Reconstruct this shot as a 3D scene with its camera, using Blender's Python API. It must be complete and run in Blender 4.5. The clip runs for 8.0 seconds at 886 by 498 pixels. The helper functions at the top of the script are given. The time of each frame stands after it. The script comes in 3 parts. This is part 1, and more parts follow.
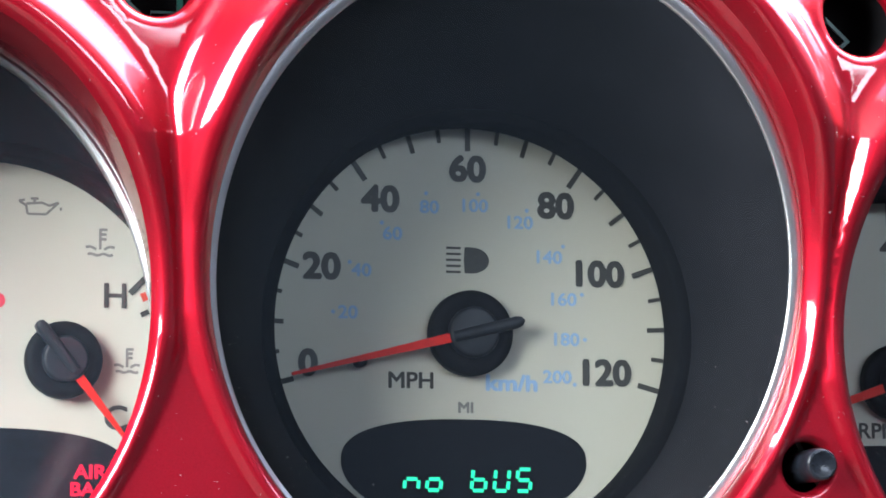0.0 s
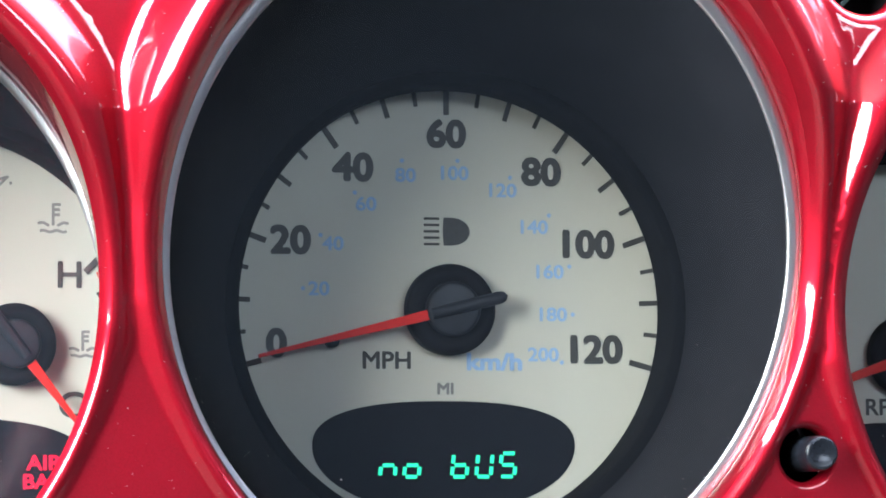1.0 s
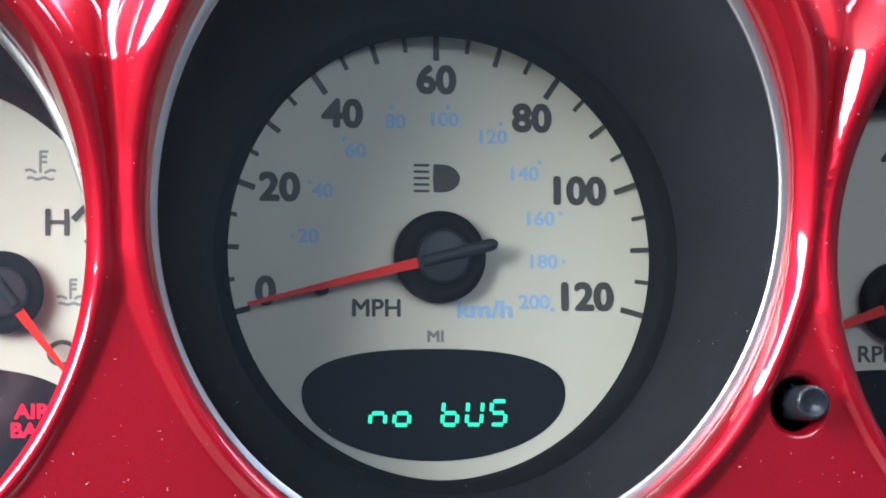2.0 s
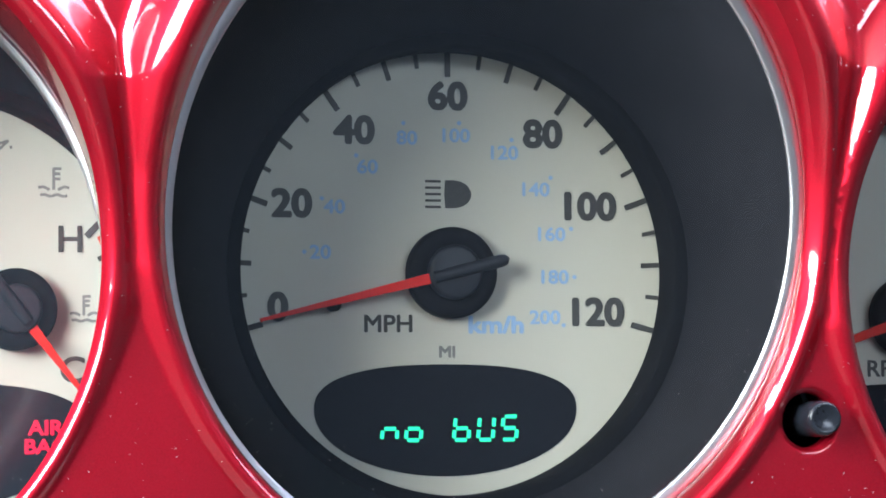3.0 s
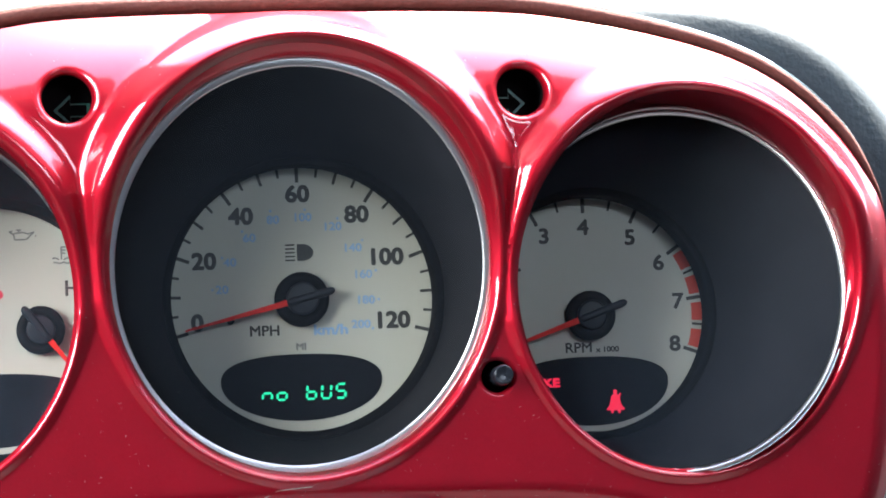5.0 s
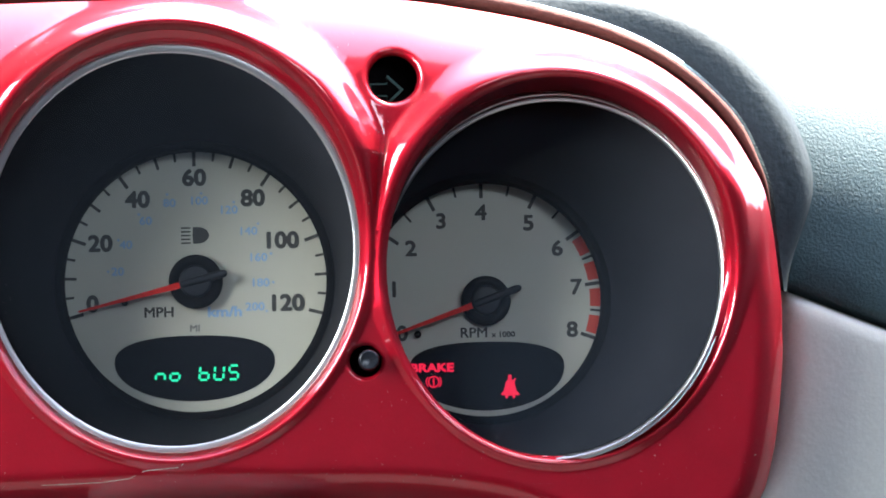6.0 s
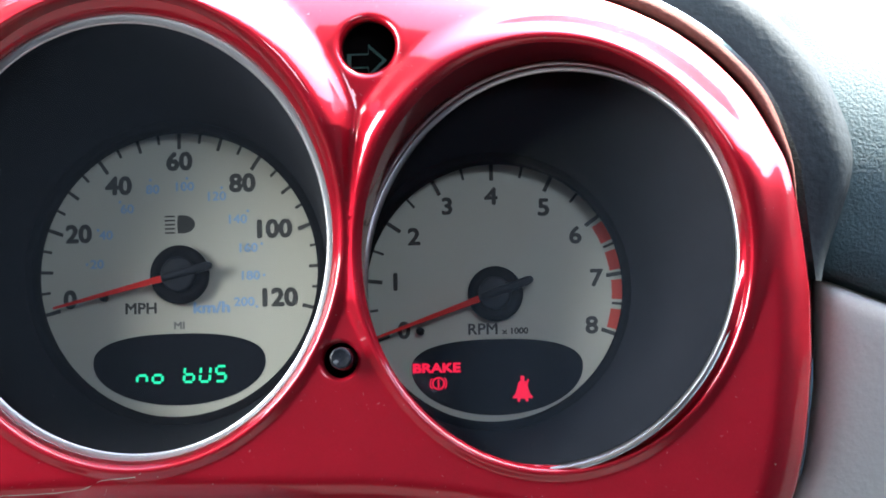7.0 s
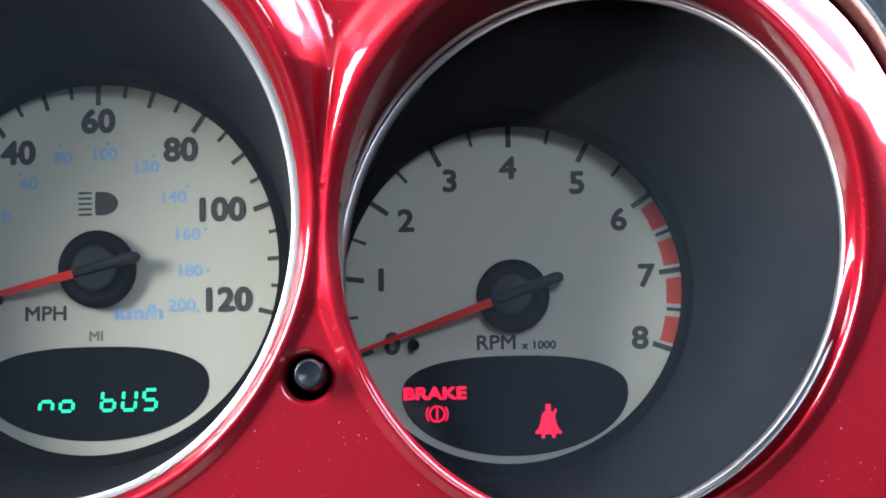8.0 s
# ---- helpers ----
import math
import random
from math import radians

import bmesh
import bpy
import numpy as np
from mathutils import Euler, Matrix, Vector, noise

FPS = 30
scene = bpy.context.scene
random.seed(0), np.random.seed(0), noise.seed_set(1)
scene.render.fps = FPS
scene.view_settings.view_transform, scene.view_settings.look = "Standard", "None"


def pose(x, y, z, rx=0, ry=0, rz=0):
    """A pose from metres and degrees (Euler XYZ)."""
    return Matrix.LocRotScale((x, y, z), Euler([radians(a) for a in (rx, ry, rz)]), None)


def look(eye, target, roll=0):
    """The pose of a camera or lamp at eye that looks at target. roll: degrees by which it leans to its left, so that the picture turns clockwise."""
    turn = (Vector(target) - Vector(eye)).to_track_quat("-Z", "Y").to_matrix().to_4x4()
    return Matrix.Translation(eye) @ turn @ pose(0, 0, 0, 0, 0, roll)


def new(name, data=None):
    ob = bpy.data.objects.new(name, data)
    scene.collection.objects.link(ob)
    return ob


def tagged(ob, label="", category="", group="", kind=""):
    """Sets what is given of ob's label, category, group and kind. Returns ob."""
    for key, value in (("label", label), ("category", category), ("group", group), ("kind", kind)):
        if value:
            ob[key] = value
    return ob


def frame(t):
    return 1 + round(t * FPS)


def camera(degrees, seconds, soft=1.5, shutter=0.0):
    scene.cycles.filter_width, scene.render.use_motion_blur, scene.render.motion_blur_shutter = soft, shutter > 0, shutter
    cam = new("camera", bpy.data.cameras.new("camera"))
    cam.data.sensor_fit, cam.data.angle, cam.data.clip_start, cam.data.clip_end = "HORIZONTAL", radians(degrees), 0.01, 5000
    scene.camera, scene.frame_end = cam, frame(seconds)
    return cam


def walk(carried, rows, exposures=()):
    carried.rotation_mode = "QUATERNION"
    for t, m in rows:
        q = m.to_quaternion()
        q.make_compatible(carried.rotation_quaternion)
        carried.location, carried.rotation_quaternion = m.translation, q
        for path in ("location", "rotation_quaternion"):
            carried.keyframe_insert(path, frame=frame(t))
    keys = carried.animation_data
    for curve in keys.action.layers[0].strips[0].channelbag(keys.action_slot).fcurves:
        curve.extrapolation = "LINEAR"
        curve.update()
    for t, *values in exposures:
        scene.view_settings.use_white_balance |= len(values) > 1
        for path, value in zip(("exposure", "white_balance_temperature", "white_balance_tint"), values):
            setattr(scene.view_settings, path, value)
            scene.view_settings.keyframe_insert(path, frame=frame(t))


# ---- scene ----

from mathutils import geometry

cam = camera(16.0, 8.0, soft=1.8)
# the camera's way: seconds, eye, target, lean
PATH = [
    (0, (-0.18624, -0.63981, -0.06485), (-0.10542, -0.35329, -0.02776), -0.160),
    (0.5, (-0.14463, -0.61478, -0.02523), (-0.08176, -0.32187, -0.00932), -1.224),
    (1, (-0.16189, -0.60660, -0.04324), (-0.08534, -0.31774, -0.01684), -0.463),
    (1.5, (-0.16375, -0.60355, -0.03834), (-0.08570, -0.31458, -0.01819), -0.645),
    (1.7, (-0.15949, -0.60347, -0.03966), (-0.08249, -0.31418, -0.02001), -0.452),
    (3, (-0.16450, -0.60468, -0.03540), (-0.08659, -0.31561, -0.01620), -0.525),
    (3.5, (-0.16766, -0.62711, -0.03812), (-0.09089, -0.33781, -0.01770), -0.608),
    (4, (-0.19256, -0.72773, -0.04799), (-0.11660, -0.43835, -0.02597), -0.771),
    (4.5, (-0.18646, -0.85739, -0.05122), (-0.12117, -0.56539, -0.02950), -1.962),
    (5, (-0.12870, -1.04101, -0.07563), (-0.07859, -0.74635, -0.04983), -2.457),
    (5.2, (-0.07305, -1.07033, -0.05920), (-0.03566, -0.77340, -0.03835), -1.956),
    (6.3, (0.13237, -1.05727, -0.07983), (0.11863, -0.75858, -0.05535), -1.475),
    (6.5, (0.19701, -1.04240, -0.08184), (0.16476, -0.74523, -0.05642), -1.536),
    (7, (0.17938, -0.96026, -0.07730), (0.14907, -0.66290, -0.05159), -1.135),
    (7.5, (0.15541, -0.81643, -0.08237), (0.12814, -0.51938, -0.05046), -1.038),
    (8, (0.14621, -0.72783, -0.08287), (0.11970, -0.43106, -0.04789), -0.810),
]
# the picture brightens a little where the dark dials fill it
STOPS = [(0, 4.05), (1, 4.18), (3.5, 4.18), (4, 4.08), (4.5, 3.92), (5, 3.70), (6.5, 3.70), (7, 3.75), (7.5, 4.00), (8, 4.15)]
walk(cam, [(t, look(eye, target, roll)) for t, eye, target, roll in PATH], STOPS)

# ---- light ----
SUN_EL, SUN_AZ = 66.0, 60.0
world = bpy.data.worlds.new("daylight")
scene.world = world
world.use_nodes = True
wn, wl = world.node_tree.nodes, world.node_tree.links
wn.clear()
sky = wn.new("ShaderNodeTexSky")
sky.sky_type, sky.sun_disc = "NISHITA", False
sky.sun_elevation, sky.sun_rotation = radians(SUN_EL), radians(SUN_AZ)
sky.air_density, sky.dust_density, sky.ozone_density = 1.0, 3.0, 1.0
wbg = wn.new("ShaderNodeBackground")
wbg.inputs["Strength"].default_value = 0.15
wout = wn.new("ShaderNodeOutputWorld")
wl.new(sky.outputs["Color"], wbg.inputs["Color"])
wl.new(wbg.outputs["Background"], wout.inputs["Surface"])
sun_data = bpy.data.lights.new("sun", "SUN")
sun_data.energy, sun_data.angle, sun_data.color = 3.7, radians(6), (1.0, 0.95, 0.88)
sun = new("sun", sun_data)
_az = radians(SUN_AZ)
_dir = Vector((math.sin(_az) * math.cos(radians(SUN_EL)), math.cos(_az) * math.cos(radians(SUN_EL)), math.sin(radians(SUN_EL))))
sun.matrix_world = look(_dir * 20, (0, 0, 0))
# driver's side window daylight, and a fill lamp added at an unseen rear window
def window_light(name, eye, target, wide, high, watts, color):
    data = bpy.data.lights.new(name, "AREA")
    data.shape, data.size, data.size_y, data.energy, data.color = "RECTANGLE", wide, high, watts, color
    new(name, data).matrix_world = look(eye, target)


window_light("side_window_daylight", (-0.715, -0.55, 0.30), (0, -0.55, 0.30), 0.58, 0.56, 2.0, (0.97, 1.0, 0.98))
# added fill: evens out the dials and brightens the paint
window_light("rear_window_fill", (0.55, -1.615, 0.43), (0.55, 0, 0.43), 0.68, 0.24, 0.25, (0.96, 0.99, 1.0))


# ---- materials ----
def material(name, color, rough=0.5, metal=0.0, coat=0.0, coat_rough=0.05, grain=0.0, grain_size=400.0, bump=0.0, bump_size=600.0,
             stain=0.0, stain_size=20.0, emit=None, strength=0.0, specular=0.5):
    """Principled surface with fine grain, broader stains and relief, sized per metre."""
    m = bpy.data.materials.new(name)
    m.use_nodes = True
    n, l = m.node_tree.nodes, m.node_tree.links
    p = n["Principled BSDF"]
    p.inputs["Base Color"].default_value = (*color, 1)
    p.inputs["Roughness"].default_value = rough
    p.inputs["Metallic"].default_value = metal
    p.inputs["Coat Weight"].default_value = coat
    p.inputs["Coat Roughness"].default_value = coat_rough
    p.inputs["Specular IOR Level"].default_value = specular
    where = n.new("ShaderNodeTexCoord")
    if grain or stain:
        mixed = None
        for amount, size, detail in ((grain, grain_size, 2.0), (stain, stain_size, 5.0)):
            if not amount:
                continue
            tex = n.new("ShaderNodeTexNoise")
            tex.inputs["Scale"].default_value, tex.inputs["Detail"].default_value = size, detail
            l.new(where.outputs["Object"], tex.inputs["Vector"])
            ramp = n.new("ShaderNodeMapRange")
            ramp.inputs["From Min"].default_value, ramp.inputs["From Max"].default_value = 0.3, 0.7
            ramp.inputs["To Min"].default_value, ramp.inputs["To Max"].default_value = 1 - amount, 1 + amount
            l.new(tex.outputs["Fac"], ramp.inputs["Value"])
            if mixed is None:
                mixed = ramp.outputs["Result"]
            else:
                times_ = n.new("ShaderNodeMath")
                times_.operation = "MULTIPLY"
                l.new(mixed, times_.inputs[0])
                l.new(ramp.outputs["Result"], times_.inputs[1])
                mixed = times_.outputs[0]
        vec = n.new("ShaderNodeVectorMath")
        vec.operation = "SCALE"
        vec.inputs[0].default_value = color
        l.new(mixed, vec.inputs["Scale"])
        l.new(vec.outputs["Vector"], p.inputs["Base Color"])
    if bump:
        tex = n.new("ShaderNodeTexNoise")
        tex.inputs["Scale"].default_value, tex.inputs["Detail"].default_value = bump_size, 4.0
        l.new(where.outputs["Object"], tex.inputs["Vector"])
        b = n.new("ShaderNodeBump")
        b.inputs["Strength"].default_value, b.inputs["Distance"].default_value = bump, 0.001
        l.new(tex.outputs["Fac"], b.inputs["Height"])
        l.new(b.outputs["Normal"], p.inputs["Normal"])
    if emit:
        p.inputs["Emission Color"].default_value = (*emit, 1)
        p.inputs["Emission Strength"].default_value = strength
    return m


RED = material("candy_red_paint", (0.36, 0.005, 0.017), rough=0.46, metal=0.80, specular=0.1, coat=1.0, coat_rough=0.07, grain=0.08, grain_size=3000,
               stain=0.05, stain_size=60)
RED.node_tree.nodes["Principled BSDF"].inputs["Coat IOR"].default_value = 1.65
CHROME = material("chrome", (0.62, 0.63, 0.65), rough=0.34, metal=1.0, bump=0.08, bump_size=900)
TUBE = material("gauge_housing_plastic", (0.0115, 0.0118, 0.0145), rough=0.65, specular=0.05, grain=0.15, grain_size=900, stain=0.2, stain_size=50)
BLACK = material("black_plastic", (0.006, 0.006, 0.007), rough=0.55, specular=0.08, grain=0.2, grain_size=1500)
TUBE_BLACK = material("matt_black_tube", (0.003, 0.003, 0.0035), rough=0.9, specular=0.1, grain=0.2, grain_size=1200)
CAP = material("needle_cap_plastic", (0.019, 0.021, 0.027), rough=0.40, specular=0.2, grain=0.15, grain_size=1500)
FACE = material("cream_dial_print", (0.53, 0.522, 0.445), rough=0.6, grain=0.02, grain_size=2500, stain=0.02, stain_size=80)
INK = material("dark_dial_ink", (0.042, 0.042, 0.040), rough=0.6, grain=0.1, grain_size=1500)
SYMBOL = material("grey_dial_ink", (0.20, 0.20, 0.19), rough=0.6, grain=0.1, grain_size=1500)
BLUE = material("blue_dial_ink", (0.29, 0.45, 0.68), rough=0.6, grain=0.08, grain_size=1500)
NEEDLE = material("red_needle", (0.68, 0.022, 0.016), rough=0.5, specular=0.15, grain=0.04, grain_size=900)
REDLINE = material("redline_ink", (0.62, 0.06, 0.035), rough=0.55, grain=0.05, grain_size=1200)
DOT = material("pink_red_dot", (0.75, 0.06, 0.10), rough=0.5, grain=0.04, grain_size=1200)
WINDOW = material("smoked_display_window", (0.010, 0.011, 0.014), rough=0.12, specular=0.15, grain=0.1, grain_size=800)
GREEN = material("lit_green_segment", (0.01, 0.25, 0.12), rough=0.4, emit=(0.01, 0.85, 0.42), strength=0.10)
LITRED = material("lit_red_symbol", (0.3, 0.0, 0.01), rough=0.4, emit=(0.9, 0.0, 0.05), strength=0.08)
LITORANGE = material("lit_orange_symbol", (0.3, 0.08, 0.01), rough=0.4, emit=(0.75, 0.16, 0.02), strength=0.045)
BUTTON = material("glossy_black_button", (0.010, 0.012, 0.016), rough=0.22, specular=0.4, grain=0.15, grain_size=1500)
DIMARROW = material("dim_green_arrow", (0.014, 0.105, 0.088), rough=0.4, grain=0.05, grain_size=900)
VINYL = material("grey_dash_vinyl", (0.036, 0.064, 0.071), rough=0.68, specular=0.15, bump=0.5, bump_size=1000, grain=0.1, grain_size=900, stain=0.08, stain_size=25)
# the dash vinyl again, darkened to hold the shade beside the hood
SHADED_VINYL = material("shaded_hood_vinyl", (0.026, 0.036, 0.041), rough=0.75, specular=0.15, bump=0.35, bump_size=420, grain=0.12, grain_size=700, stain=0.12, stain_size=30)
# vinyl lip, browned in its colour by the red paint's bounce
BOUNCE_LIP = material("hood_lip_red_bounce", (0.105, 0.040, 0.033), rough=0.75, specular=0.1, bump=0.5, bump_size=500, grain=0.12, grain_size=700, stain=0.1, stain_size=40)
PANEL = material("light_grey_trim_panel", (0.32, 0.335, 0.31), rough=0.55, bump=0.15, bump_size=420, grain=0.03, grain_size=900, stain=0.02, stain_size=12)
COLUMN = material("column_cover_plastic", (0.15, 0.16, 0.165), rough=0.6, grain=0.06, grain_size=900, stain=0.06, stain_size=40)
DUST = material("pale_dust", (0.48, 0.42, 0.39), rough=0.9, grain=0.2, grain_size=900)
CARPET = material("dark_carpet", (0.022, 0.022, 0.025), rough=0.95, grain=0.3, grain_size=500, stain=0.2, stain_size=8)
TRIM = material("dark_door_trim", (0.045, 0.047, 0.052), rough=0.8, grain=0.2, grain_size=400, stain=0.15, stain_size=8)
LINER = material("cabin_lining", (0.20, 0.20, 0.20), rough=0.9, grain=0.1, grain_size=300, stain=0.1, stain_size=6)
GROUND = material("asphalt", (0.10, 0.10, 0.10), rough=0.9, grain=0.3, grain_size=60, stain=0.2, stain_size=0.6)


def glass_material(ior, haze_least, haze_most):
    m = bpy.data.materials.new("hazed_gauge_lens")
    m.use_nodes = True
    n, l = m.node_tree.nodes, m.node_tree.links
    n.clear()
    clear, gloss, mix, fres, out = (n.new(k) for k in ("ShaderNodeBsdfTransparent", "ShaderNodeBsdfGlossy", "ShaderNodeMixShader",
                                                       "ShaderNodeFresnel", "ShaderNodeOutputMaterial"))
    clear.inputs["Color"].default_value = (0.93, 0.95, 0.95, 1)
    gloss.inputs["Roughness"].default_value = 0.03
    fres.inputs["IOR"].default_value = ior
    l.new(fres.outputs["Fac"], mix.inputs["Fac"])
    l.new(clear.outputs["BSDF"], mix.inputs[1])
    l.new(gloss.outputs["BSDF"], mix.inputs[2])
    # dust film, tinted blue to paint in haze and reflected sky as well
    haze_film, veiled = n.new("ShaderNodeBsdfDiffuse"), n.new("ShaderNodeMixShader")
    haze_film.inputs["Color"].default_value = (0.45, 0.62, 0.85, 1)
    spots = n.new("ShaderNodeTexNoise")
    spots.inputs["Scale"].default_value, spots.inputs["Detail"].default_value = 60, 6
    amount = n.new("ShaderNodeMapRange")
    amount.inputs["To Min"].default_value, amount.inputs["To Max"].default_value = haze_least, haze_most
    l.new(spots.outputs["Fac"], amount.inputs["Value"])
    l.new(amount.outputs["Result"], veiled.inputs["Fac"])
    l.new(mix.outputs["Shader"], veiled.inputs[1])
    l.new(haze_film.outputs["BSDF"], veiled.inputs[2])
    l.new(veiled.outputs["Shader"], out.inputs["Surface"])
    return m


# mirror strength and painted haze are set for each gauge by itself
LENS = {"speedo": glass_material(1.45, 0.004, 0.011), "tacho": glass_material(1.25, 0.007, 0.014), "fuel": glass_material(1.22, 0.012, 0.022)}

# ---- building helpers; all lengths below are in centimetres ----
CM = 0.01


def empty(name, at=(0, 0, 0)):
    ob = new(name)
    ob.empty_display_size = 0.01
    ob.matrix_world = Matrix.Translation(Vector(at) * CM)
    return ob


def part(name, bm, mat, parent=None, label="", smooth=True):
    """Links a bmesh, in centimetres of the world, as one mesh object under its thing."""
    me = bpy.data.meshes.new(name)
    bmesh.ops.scale(bm, vec=(CM, CM, CM), verts=bm.verts)
    bmesh.ops.recalc_face_normals(bm, faces=bm.faces)
    bm.to_mesh(me)
    bm.free()
    for poly in me.polygons:
        poly.use_smooth = smooth
    me.materials.append(mat)
    ob = new(name, me)
    if parent is not None:
        ob.parent = parent
        base = parent.matrix_world.translation.copy() if parent.parent is None else parent.parent.matrix_world.translation + parent.matrix_basis.translation
        ob.matrix_basis = Matrix.Translation((0, 0, 0))
        me.transform(Matrix.Translation(-base))
    if label:
        tagged(ob, label)
    return ob


def smoothstep(a, b, v):
    t = min(1.0, max(0.0, (v - a) / (b - a)))
    return t * t * (3 - 2 * t)


def loft(rows, closed=True):
    """A skin over rows of points of equal length."""
    bm = bmesh.new()
    made = [[bm.verts.new(p) for p in row] for row in rows]
    count = len(rows[0])
    for a, b in zip(made, made[1:]):
        for i in range(count if closed else count - 1):
            j = (i + 1) % count
            bm.faces.new((a[i], a[j], b[j], b[i]))
    return bm


def slab(outline, y_back, y_front):
    """A flat plate whose outline lies in x, z."""
    bm = bmesh.new()
    front = [bm.verts.new((x, y_front, z)) for x, z in outline]
    back = [bm.verts.new((x, y_back, z)) for x, z in outline]
    bm.faces.new(front)
    n = len(outline)
    for i in range(n):
        j = (i + 1) % n
        bm.faces.new((front[i], front[j], back[j], back[i]))
    bm.faces.new(back[::-1])
    return bm


def ring_plate(outer, inner, y_back, y_front):
    """A flat ring between two outlines of equal count."""
    n = len(outer)
    return loft([[(x, y_front, z) for x, z in outer], [(x, y_front, z) for x, z in inner], [(x, y_back, z) for x, z in inner],
                 [(x, y_back, z) for x, z in outer], [(x, y_front, z) for x, z in outer]])


def circle(cx, cz, r, n=96, rz=None):
    return [(cx + r * math.cos(2 * math.pi * i / n), cz + (rz or r) * math.sin(2 * math.pi * i / n)) for i in range(n)]


def bar(x0, z0, x1, z1, w0, w1=None):
    """The outline of a straight bar between two points."""
    w1 = w0 if w1 is None else w1
    d = Vector((x1 - x0, z1 - z0)).normalized()
    s = Vector((-d.y, d.x))
    return [(x0 - s.x * w0 / 2, z0 - s.y * w0 / 2), (x1 - s.x * w1 / 2, z1 - s.y * w1 / 2),
            (x1 + s.x * w1 / 2, z1 + s.y * w1 / 2), (x0 + s.x * w0 / 2, z0 + s.y * w0 / 2)]


def box(x0, x1, y0, y1, z0, z1):
    bm = bmesh.new()
    bmesh.ops.create_cube(bm, size=1.0)
    for v in bm.verts:
        v.co = Vector(((x0 + x1) / 2 + v.co.x * (x1 - x0), (y0 + y1) / 2 + v.co.y * (y1 - y0), (z0 + z1) / 2 + v.co.z * (z1 - z0)))
    return bm


def lettering(text, x, z, height, y, fat=0.0, squeeze=1.0, shear=0.0):
    """Flat letters in the built-in font, centred at x, z, facing the driver."""
    cu = bpy.data.curves.new("letters", "FONT")
    cu.body, cu.align_x, cu.align_y = text, "CENTER", "CENTER"
    cu.size, cu.extrude, cu.resolution_u, cu.shear = 1.0, 0.004 / height, 4, shear
    ob = new("letters", cu)
    me = bpy.data.meshes.new_from_object(ob.evaluated_get(bpy.context.evaluated_depsgraph_get()))
    bpy.data.objects.remove(ob)
    bm = bmesh.new()
    bm.from_mesh(me)
    bpy.data.meshes.remove(me)
    xs, ys = [v.co.x for v in bm.verts], [v.co.y for v in bm.verts]
    k = height / (max(ys) - min(ys))
    mx, my = (max(xs) + min(xs)) / 2, (max(ys) + min(ys)) / 2
    for v in bm.verts:
        v.co = Vector((x + (v.co.x - mx) * k * squeeze, y - v.co.z * k, z + (v.co.y - my) * (k - 2 * fat / (max(ys) - min(ys)))))
    if fat:
        whole = bm.verts[:] + bm.edges[:] + bm.faces[:]
        for n, w in enumerate((0, 60, 120, 180, 240, 300)):
            copy = bmesh.ops.duplicate(bm, geom=whole)["geom"]
            shift = Vector((fat * math.cos(radians(w)), -0.0006 * (n + 1), fat * math.sin(radians(w))))
            bmesh.ops.translate(bm, vec=shift, verts=[g for g in copy if isinstance(g, bmesh.types.BMVert)])
    return bm


# ---- the red bezel ----
# openings: lip ellipse (cx, cz, a, b); chrome ellipse (centre, a, b, lean back, turn)
MID = -0.62  # the bezel's own middle
SPEED = dict(lip=(-0.60, 0.83, 6.17, 6.78), ring=((-0.63, -5.04, 0.67), 5.88, 6.35, -9.4, 0.0), face=(-0.03, -0.01, 4.41))
TACH = dict(lip=(11.88, -0.16, 5.57, 6.10), ring=((11.62, -3.77, -0.31), 5.60, 5.99, 11.0, -11.4), face=(9.70, -0.83, 3.96))
FUEL = dict(lip=(-13.30, -0.18, 5.47, 6.00), ring=((-12.76, -3.60, -0.24), 5.60, 6.04, 11.0, 11.4), face=(-10.28, -0.75, 4.05))
PODS = (SPEED, TACH, FUEL)
HOLES = ((-7.85, 6.15, 0.80), (6.64, 6.08, 0.80), (5.58, -3.02, 0.52))
HALF = [(0, 8.97), (4.0, 8.95), (7.4, 8.83), (9.6, 8.52), (12.2, 7.98), (14.6, 7.22), (16.5, 6.15), (18.0, 4.70), (18.9, 3.2), (19.4, 1.9),
        (19.75, -0.7), (19.8, -2.2), (19.75, -3.7), (19.4, -6.3), (18.7, -8.1), (16.9, -9.3), (13.4, -9.0), (10.6, -7.95), (7.6, -7.5), (4.5, -7.4), (0, -7.3)]
PATCHES = ((MID - 6.6, 3.7, 1.75, 3.7), (MID + 6.6, 3.7, 1.75, 3.7), (MID - 6.3, -3.6, 1.6, 2.6), (MID + 6.3, -3.6, 1.6, 2.6))


def curve_through(pts, per):
    out = []
    n = len(pts)
    for i in range(n):
        p0, p1, p2, p3 = (Vector(pts[(i + k) % n]) for k in (-1, 0, 1, 2))
        for j in range(per):
            t = j / per
            q = 0.5 * (2 * p1 + (p2 - p0) * t + (2 * p0 - 5 * p1 + 4 * p2 - p3) * t * t + (3 * p1 - p0 - 3 * p2 + p3) * t ** 3)
            out.append((q.x, q.y))
    return out


OUTLINE = [(MID + x, z) for x, z in curve_through(HALF + [(-x, z) for x, z in HALF[-2:0:-1]], 7)]
OUT_N = np.array(OUTLINE)


def off_ellipse(x, z, e):
    """About how far a point lies outside an ellipse, and the sine of its bearing."""
    dx, dz = x - e[0], z - e[1]
    rho = math.hypot(dx / e[2], dz / e[3])
    r = math.hypot(dx, dz)
    return (rho - 1) * r / max(rho, 1e-6), dz / max(r, 1e-6)


